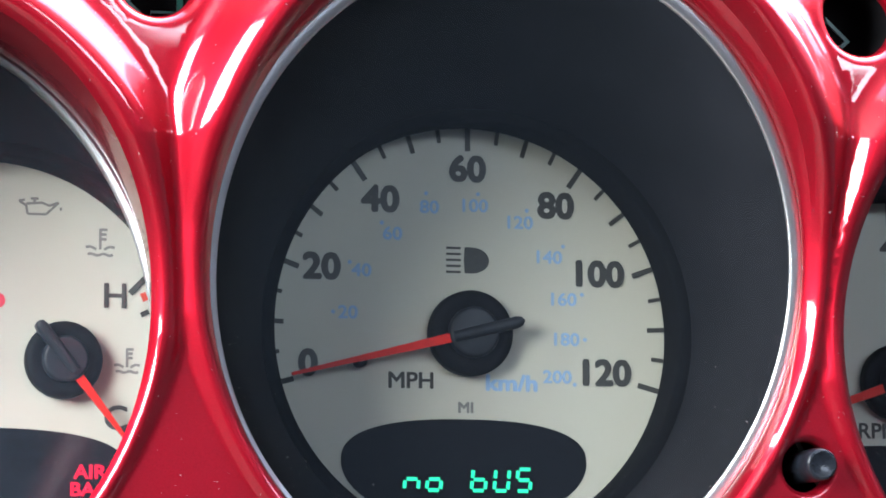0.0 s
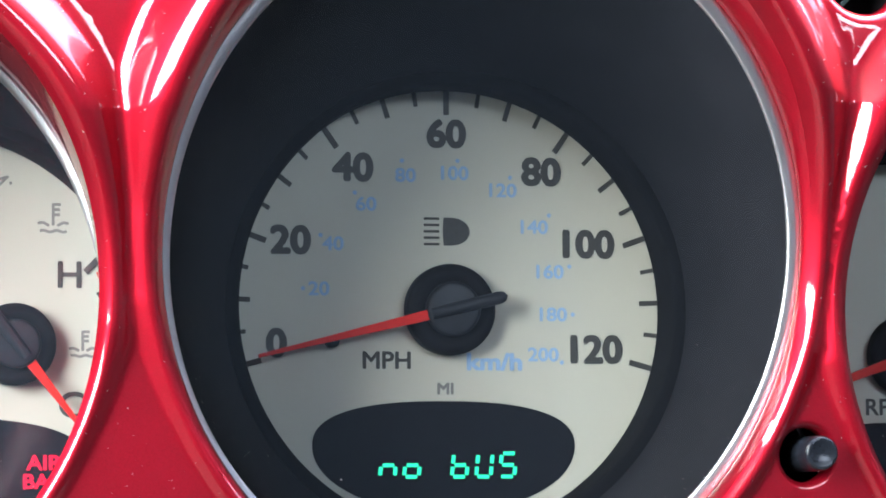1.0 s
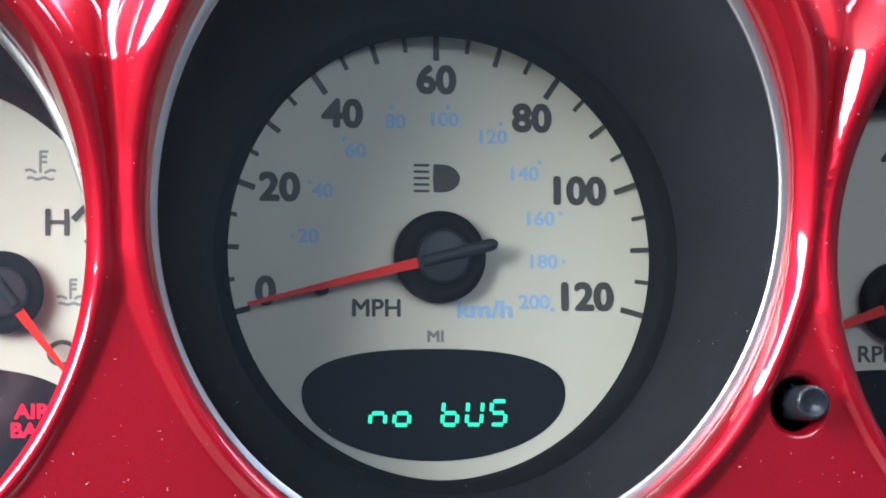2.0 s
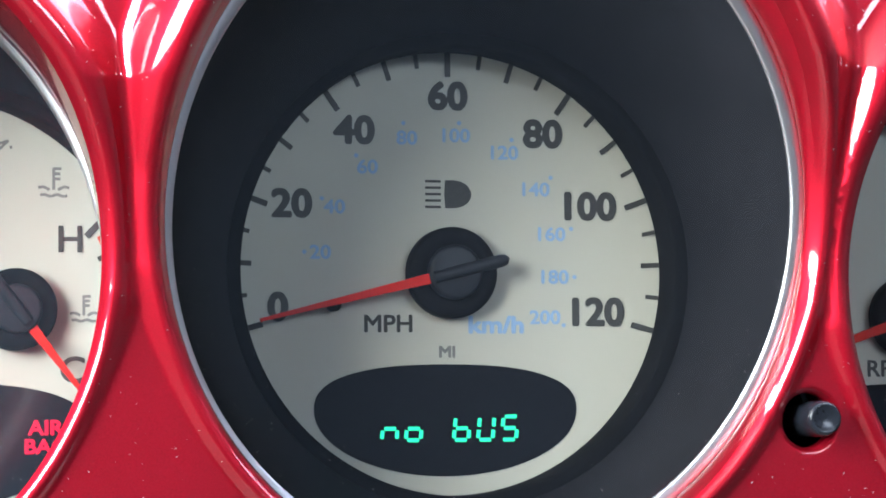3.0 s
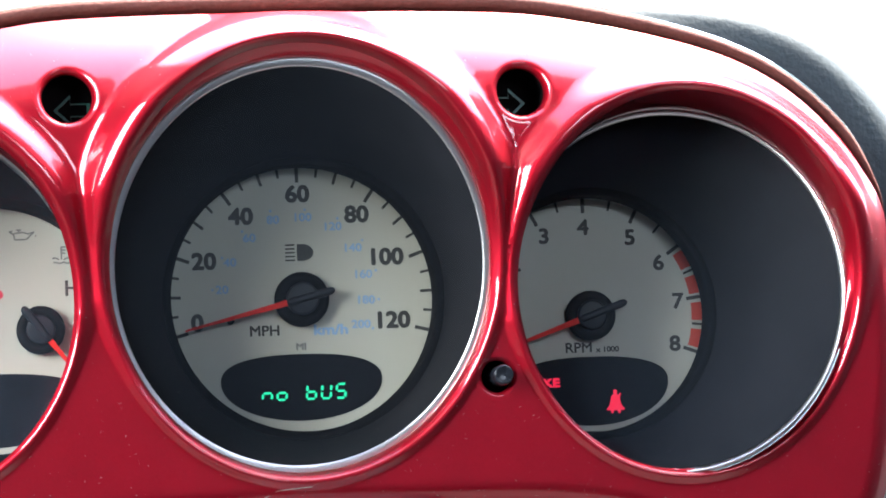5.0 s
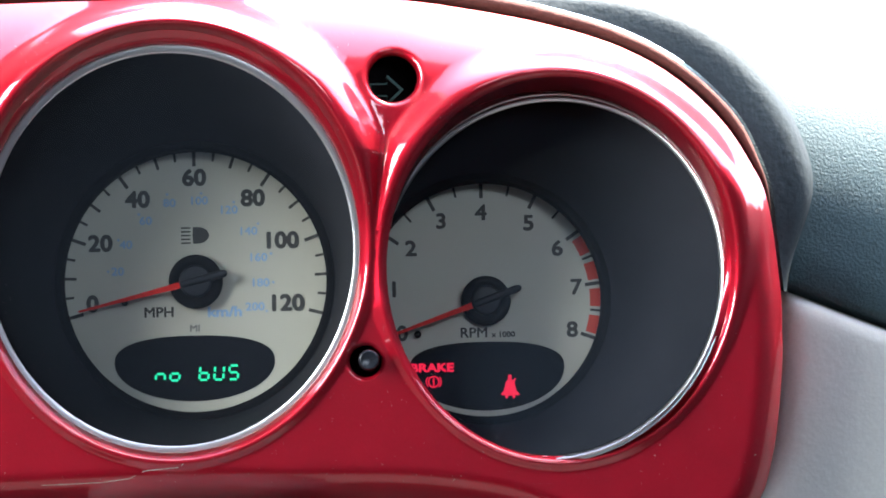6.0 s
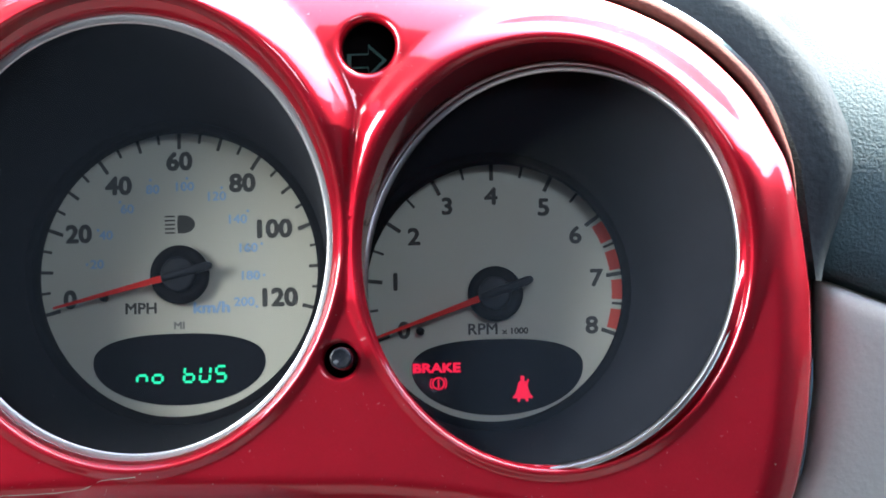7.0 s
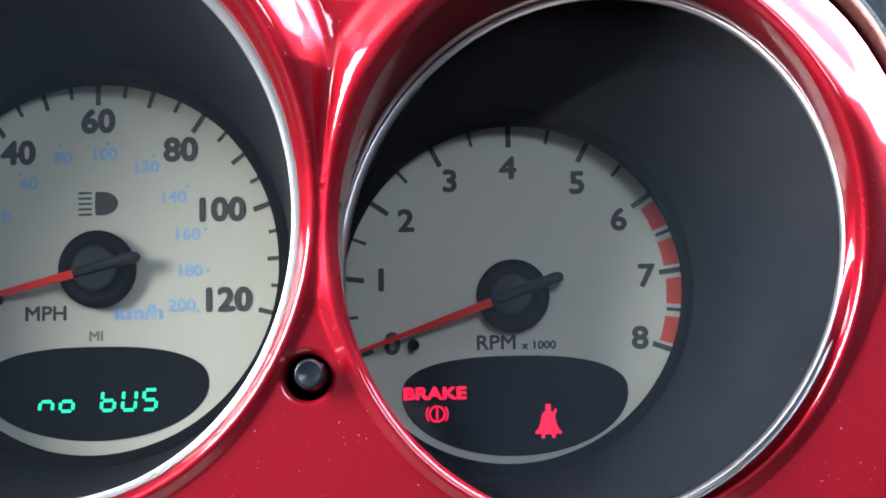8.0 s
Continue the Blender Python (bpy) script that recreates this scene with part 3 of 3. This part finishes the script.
# fuel and temperature gauge
fuel = tagged(empty("fuel_temperature_gauge", (-10.1, 0, -4.8)), "round cream fuel and temperature dial with warning lamps", "gauge", "gauges of the cluster")
housing(fuel, FUEL)
part("numeral", lettering("H", -7.60, 0.61, 0.52, -0.012, fat=0.012), INK, fuel, smooth=False)
part("numeral", lettering("C", -7.56, -1.91, 0.52, -0.012, fat=0.012), INK, fuel, smooth=False)
part("scale_dot", slab(circle(-10.02, 0.45, 0.16, 32), -0.002, -0.012), DOT, fuel, "pinkish red round dot", smooth=False)
fwin = display(fuel, -10.28, -2.95, 2.95, 0.80, 1.62)
part("warning_lettering", lettering("AIR", -8.08, -3.02, 0.30, -0.022, fat=0.014), LITRED, fwin, "glowing red letters", smooth=False)
part("warning_lettering", lettering("BAG", -8.08, -3.38, 0.30, -0.022, fat=0.014), LITRED, fwin, "glowing red letters", smooth=False)
part("unlit_lettering", lettering("TRAC", -9.36, -2.50, 0.27, -0.016, fat=0.01), TUBE_BLACK, fwin, smooth=False)
part("unlit_lettering", lettering("OFF", -9.36, -2.87, 0.27, -0.016, fat=0.01), TUBE_BLACK, fwin, smooth=False)
needle(fuel, -8.68, -0.76, -52.0, 2.1, 0.95, 0.79, 0.30)
needle(fuel, -11.60, -0.72, 190.0, 2.1, 1.05, 0.86, 0.30)



def stroke(gauge, runs, w, mat, name="symbol", y=-0.012, label=""):
    """A drawn sign made of straight strokes, each run a list of points."""
    bm = bmesh.new()
    lift = 0.0
    for run in runs:
        for p, q in zip(run, run[1:]):
            ends = bar(*p, *q, w)
            lift += 0.0003
            front = [bm.verts.new((x, y - lift, z)) for x, z in ends]
            back = [bm.verts.new((x, y + 0.010, z)) for x, z in ends]
            bm.faces.new(front)
            for i in range(4):
                bm.faces.new((front[i], front[(i + 1) % 4], back[(i + 1) % 4], back[i]))
    return part(name, bm, mat, gauge, label, smooth=False)


def wave(x0, x1, z, h, n=10, bumps=2):
    return [(x0 + (x1 - x0) * i / n, z + h * math.sin(2 * math.pi * bumps * i / n)) for i in range(n + 1)]


def moved(runs, x, z, k=1.0):
    return [[(x + k * px, z + k * pz) for px, pz in run] for run in runs]


THERMO = [[(0, -0.16), (0, 0.27)], [(0, 0.25), (0.15, 0.25)], [(0, 0.15), (0.13, 0.15)], [(0, 0.05), (0.13, 0.05)],
          [(-0.30, -0.12), (-0.20, -0.10), (-0.08, -0.16)], [(0.08, -0.16), (0.20, -0.10), (0.30, -0.12)], wave(-0.26, 0.26, -0.27, 0.02)]
stroke(fuel, moved(THERMO, -7.92, 1.72), 0.055, SYMBOL)
stroke(fuel, moved(THERMO, -7.34, -0.72, 0.9), 0.055, SYMBOL)
OILCAN = [[(-0.42, 0.12), (-0.27, 0.02), (-0.24, -0.15), (0.14, -0.15), (0.40, 0.10), (0.20, 0.03), (0.06, 0.09), (-0.27, 0.06)],
          [(-0.10, 0.09), (-0.10, 0.16)], [(-0.18, 0.17), (-0.02, 0.17)], [(-0.42, 0.12), (-0.30, 0.14)], [(0.44, 0.0), (0.45, -0.06)]]
stroke(fuel, moved(OILCAN, -9.19, 2.40), 0.05, SYMBOL)
CAROPEN = [[(-0.44, 0.02), (-0.24, 0.07), (-0.14, 0.16), (0.14, 0.16), (0.26, 0.06), (0.42, 0.03), (0.40, -0.10), (0.28, -0.10), (0.22, -0.16), (0.12, -0.10),
            (-0.14, -0.10), (-0.22, -0.16), (-0.30, -0.10), (-0.43, -0.09), (-0.44, 0.02)], [(-0.12, 0.18), (0.30, 0.17)]]
stroke(fuel, moved(CAROPEN, -10.66, 2.42), 0.04, SYMBOL)
BATTERY = [[(-0.22, -0.2), (0.22, -0.2), (0.22, 0.12), (-0.22, 0.12), (-0.22, -0.2)], [(-0.15, 0.12), (-0.15, 0.2)], [(0.15, 0.12), (0.15, 0.2)], [(0.04, -0.02), (0.16, -0.02)]]
stroke(fuel, moved(BATTERY, -12.01, 1.75), 0.05, SYMBOL)
ENGINE = [[(-0.26, 0.14), (0.16, 0.14), (0.24, 0.04), (0.24, -0.2), (-0.12, -0.2), (-0.28, -0.06), (-0.28, 0.14)], [(-0.44, 0.1), (-0.44, -0.12)], [(-0.44, 0.0), (-0.28, 0.0)],
          [(-0.1, 0.24), (0.1, 0.24)], [(0, 0.24), (0, 0.14)], [(0.24, -0.02), (0.40, 0.1), (0.44, 0.1), (0.44, -0.2), (0.36, -0.2), (0.24, -0.1)]]
stroke(fwin, moved(ENGINE, -10.68, -2.72), 0.045, LITORANGE, "warning_symbol", -0.018, "dim orange engine outline")
for x0, z0, x1, z1, w, mat in ((-7.29, 0.66, -6.98, 0.98, 0.13, INK), (-7.03, 0.68, -6.96, 0.52, 0.12, REDLINE), (-7.06, 0.22, -6.90, 0.30, 0.10, INK),
                               (-7.46, -2.12, -7.24, -2.30, 0.11, INK)):
    part("tick", slab(bar(x0, z0, x1, z1, w), -0.002, -0.02), mat, fuel, smooth=False)

# reset button
button = tagged(empty("reset_button", (5.6, -4.2, -3.0)), "small dark grey push button standing out of the bezel", "button")
part("button_stem", loft([[(x, y, z) for x, z in circle(5.68, -3.00, r, 40)] for y, r in
                          ((-3.0, 0.335), (-5.48, 0.335), (-5.60, 0.31), (-5.63, 0.27), (-5.61, 0.23), (-5.60, 0.01))]), BUTTON, button)

# turn indicators behind the two upper holes
for (hx, hz, hr), s in zip(HOLES, (-1, 1)):
    lamp_ob = tagged(empty("turn_indicator", (hx, -5.2, hz - 0.8)), "unlit dark green turn signal arrow in a black tube", "indicator", "turn indicators")
    mouth = [(x, bezel_y(x, z) + 0.24, z) for x, z in circle(hx, hz, hr + 0.015, 48)]
    part("lamp_tube", loft([mouth] + [[(x, y, z) for x, z in circle(hx, hz, r, 48)] for y, r in ((-4.2, hr + 0.07), (-4.2, 0.01))]), TUBE_BLACK, lamp_ob)
    az = hz - 0.22
    arrow = [(hx + s * x, az + z) for x, z in ((0.38, 0.0), (-0.16, 0.50), (-0.16, 0.22), (-0.80, 0.22), (-0.80, -0.22), (-0.16, -0.22), (-0.16, -0.50))]
    mid = Vector((hx - s * 0.2, az))
    inner = [((Vector(p) - mid) * 0.80 + mid)[:] for p in arrow]
    part("arrow", ring_plate(arrow, inner, -4.21, -4.25), DIMARROW, lamp_ob, "dim green arrow outline", smooth=False)

# ---- dust and small scratches lying on the paint ----
def flecks(count, seed, place, size):
    rng = random.Random(seed)
    bm = bmesh.new()
    done = 0
    while done < count:
        p = place(rng)
        if p is None:
            continue
        x, y, z = p
        w, l, a = rng.uniform(*size) * 0.5, rng.uniform(*size) * rng.choice((1, 1, 1, 2.2)), rng.uniform(0, math.pi)
        ends = bar(x - l * math.cos(a) / 2, z - l * math.sin(a) / 2, x + l * math.cos(a) / 2, z + l * math.sin(a) / 2, w, w * rng.uniform(0.4, 1))
        bm.faces.new([bm.verts.new((ex, y - 0.004 - rng.uniform(0, 0.004), ez)) for ex, ez in ends])
        done += 1
    return bm


def on_paint(rng):
    x, z = rng.uniform(-19.5, 18.5), rng.uniform(-7.2, 8.3)
    if not inside(x, z) or off_outline(x, z) < 0.5 or any(off_ellipse(x, z, pod["lip"])[0] < 0.1 for pod in PODS):
        return None
    if any(math.hypot(x - hx, z - hz) < hr + 0.2 for hx, hz, hr in HOLES):
        return None
    return x, bezel_y(x, z), z


dust = tagged(part("dust", flecks(760, 5, on_paint, (0.008, 0.027)), DUST, smooth=False), "pale dust specks scattered over the red paint", "dust", kind="stuff")


def on_lens(pod):
    def place(rng):
        w, k = rng.uniform(math.pi * 1.05, math.pi * 1.95), 1 - abs(rng.gauss(0, 0.10))
        p, c = ring_points(pod, 0, 0.0, 360)[int(math.degrees(w)) % 360], Vector(pod["ring"][0])
        q = c + (p - c) * (k - 0.01)
        return q.x, q.y - 0.005, q.z
    return place


for n, pod in enumerate(PODS):
    tagged(part("lens_dust", flecks(220, 20 + n, on_lens(pod), (0.005, 0.015)), DUST, smooth=False), "fine pale dust on the lower gauge lens", "dust", kind="stuff")

# ---- dashboard ----
def hood():
    rows = []
    for grow, dy in ((0.10, 0.9), (0.14, 0.35), (0.24, 0.10), (0.42, 0.02), (0.58, 0.15), (0.68, 0.55), (0.74, 1.5), (0.8, 4.0), (0.9, 30.0)):
        row = []
        for i, (x, z) in enumerate(OUTLINE):
            x0, z0 = OUTLINE[i - 1]
            x1, z1 = OUTLINE[(i + 1) % len(OUTLINE)]
            d = Vector((x1 - x0, z1 - z0)).normalized()
            grow_here = grow * (0.03 + smoothstep(0.5, 5.0, z) * (1 - 0.15 * smoothstep(8.0, 14.5, x)))
            px, pz = x - d.y * grow_here * SIDE, z + d.x * grow_here * SIDE
            row.append((px, plate_y(z) + 0.9 + 0.85 * smoothstep(1.5, 5.5, z) + dy, pz))
        rows.append(row)
    return loft(rows)


dash = tagged(empty("dashboard", (0, 0, -12)), "grey grained vinyl dashboard wrapped round the gauge bezel", "dashboard")
part("hood", hood(), BOUNCE_LIP, dash, "thin hood lip, red bounce painted into its colour")


def flank():
    """The padded side of the hood, which curves down from the lip and faces the driver."""
    rows = []
    for k in range(15):
        t, row = k / 14, []
        for i, (x, z) in enumerate(OUTLINE):
            if x < 6 or z < -1.2:
                continue
            x0, z0 = OUTLINE[i - 1]
            x1, z1 = OUTLINE[(i + 1) % len(OUTLINE)]
            d = Vector((x1 - x0, z1 - z0)).normalized()
            out = 0.30 + 0.42 * smoothstep(0.5, 5.0, z) + t * (0.12 + 1.6 * smoothstep(9.0, 17.0, x) * smoothstep(-1.5, 3.0, z))
            row.append((x - d.y * out * SIDE, plate_y(z) + 1.9 + 0.5 * smoothstep(1.5, 5.5, z) + 0.25 * t + 0.9 * t ** 6, z + d.x * out * SIDE))
        rows.append(row)
    return loft(rows, closed=False)


part("hood_flank", flank(), SHADED_VINYL, dash, "grained vinyl side of the hood, shade put into its colour")


def seam_z(x):
    return -0.50 - 0.42 * (x - 19.16) + 0.004 * (x - 19.16) ** 2


def edge_x(z):
    """The side of the bezel at a height."""
    pts = HALF[6:16]
    for (x0, z0), (x1, z1) in zip(pts, pts[1:]):
        if z1 <= z <= z0:
            return MID + x0 + (x1 - x0) * (z0 - z) / (z0 - z1)
    return MID + (19.8 if z > -8 else 16.9)


def pad_rows():
    rows = []
    for k in range(60):
        u = 11.0 + 49 * (k / 59) ** 1.6
        x = u + 0.76
        zs, zt = seam_z(x), 8.4 + 3.3 / (1 + math.exp((u - 16.8) / 2.6)) - 0.03 * max(0.0, u - 20)
        zt -= 2.4 * smoothstep(-20.0, -15.5, -u)
        base = -2.3 + 0.05 * max(0, u - 18) + 9.0 * smoothstep(-17.6, -15.6, -u)
        prof = [(base + 2.5, zs - 2.5), (base + 1.2, zs + 0.05), (base + 0.15, zs + 0.10), (base, zs + 0.35)]
        for i in range(1, 13):
            t = i / 12
            prof.append((base + (9.0 - 7.0 * smoothstep(-17.6, -15.6, -u)) * t ** 2.8, zs + 0.35 + (zt - zs - 0.35) * (1 - (1 - t) ** 1.35)))
        prof += [(base + 16, zt + 0.2), (base + 70, zt + 1.0)]
        rows.append([(x, y, z) for y, z in prof])
    return rows


part("upper_pad", loft(pad_rows(), closed=False), VINYL, dash, "grey blue grained upper dash pad")


def panel_rows():
    rows = []
    for k in range(50):
        t = (k / 49) ** 1.6
        row = []
        for j in range(24):
            s = j / 23
            x = 18.8 + 41.2 * t
            z = seam_z(x) - 0.06 - 16 * s ** 1.5
            left = edge_x(z) + 0.18
            x = left + (60 - left) * t
            z = seam_z(x) - 0.06 - 16 * s ** 1.5
            y = -2.45 + 0.05 * (x - 18.76) + 0.9 * math.exp(-j * 1.2) + 1.6 * math.exp(-(x - left) / 0.28)
            row.append((x, y, z))
        rows.append(row)
    return rows


end_panel = tagged(empty("side_trim_panel", (24, 0, -12)), "light grey grained trim panel below the dash pad", "trim panel")
part("panel_skin", loft(panel_rows(), closed=False), PANEL, end_panel)

# steering column cover
column = tagged(empty("steering_column_cover", (0, -8, -12)), "pale grey plastic steering column cover below the bezel", "column cover")
rows = []
for y, w, zt in ((-2.0, 3.9, -7.5), (-4.2, 4.0, -7.48), (-4.6, 3.9, -7.55), (-6.0, 3.8, -7.9)):
    rows.append([(0.4 + w * math.copysign(abs(math.cos(a)) ** 0.7, math.cos(a)), y, zt - 3.0 + 3.0 * math.copysign(abs(math.sin(a)) ** 0.5, math.sin(a)))
                 for a in (math.pi * i / 24 for i in range(25))])
part("cover_shell", loft(rows, closed=False), COLUMN, column)

# ---- the cabin, plain walls round the camera ----
def shell(name, boxes, mat):
    bm = bmesh.new()
    for b in boxes:
        other = box(*b)
        me = bpy.data.meshes.new("tmp")
        other.to_mesh(me)
        other.free()
        bm.from_mesh(me)
        bpy.data.meshes.remove(me)
    return tagged(part(name, bm, mat, smooth=False), kind="structure")


# unseen; the roof's left strip and closed front door side block sky
tagged(shell("ceiling", [(-70, 120, -160, -48, 62, 66), (-70, -28, -48, 90, 62, 66)], LINER), "unseen pale grey roof lining, left strip added to block sky", "ceiling")
tagged(shell("wall_west", [(-74, -70, -160, 90, -90, 1), (-74, -70, -160, -86, 1, 62), (-74, -70, -24, 90, 1, 62), (-74, -70, -86, -24, 59, 62)], TRIM), "unseen grey door and window frame, front closed to block sky", "wall")
tagged(shell("wall_east", [(120, 124, -160, 26, -90, 62), (120, 124, 26, 90, -90, 4)], TRIM), "grey cabin side wall", "wall")
# unseen rear wall; its opening is placed to be mirrored in the paint
tagged(shell("wall_south", [(-70, 120, -164, -160, -90, 30), (-70, 20, -164, -160, 30, 56), (90, 120, -164, -160, 30, 56), (-70, 120, -164, -160, 56, 62)], TRIM), "unseen grey rear cabin wall, window placed for its reflection", "wall")
tagged(shell("wall_north", [(-70, 120, 86, 90, -90, 4), (-70, 17, 8, 86, -20, 5)], VINYL), "grey bulkhead under the windscreen", "wall")
tagged(shell("trim", [(44, 119.8, 60, 62, 25.2, 29)], TUBE_BLACK), "black trim along the foot of the windscreen", "trim")
tagged(shell("floor", [(-70, 120, -160, 90, -94, -90)], CARPET), "dark grey cabin floor", "floor")
bm = bmesh.new()
bmesh.ops.create_grid(bm, x_segments=2, y_segments=2, size=300000)
for v in bm.verts:
    v.co.z = -120
tagged(part("ground", bm, GROUND, smooth=False), "grey asphalt ground round the car", "ground", kind="structure")
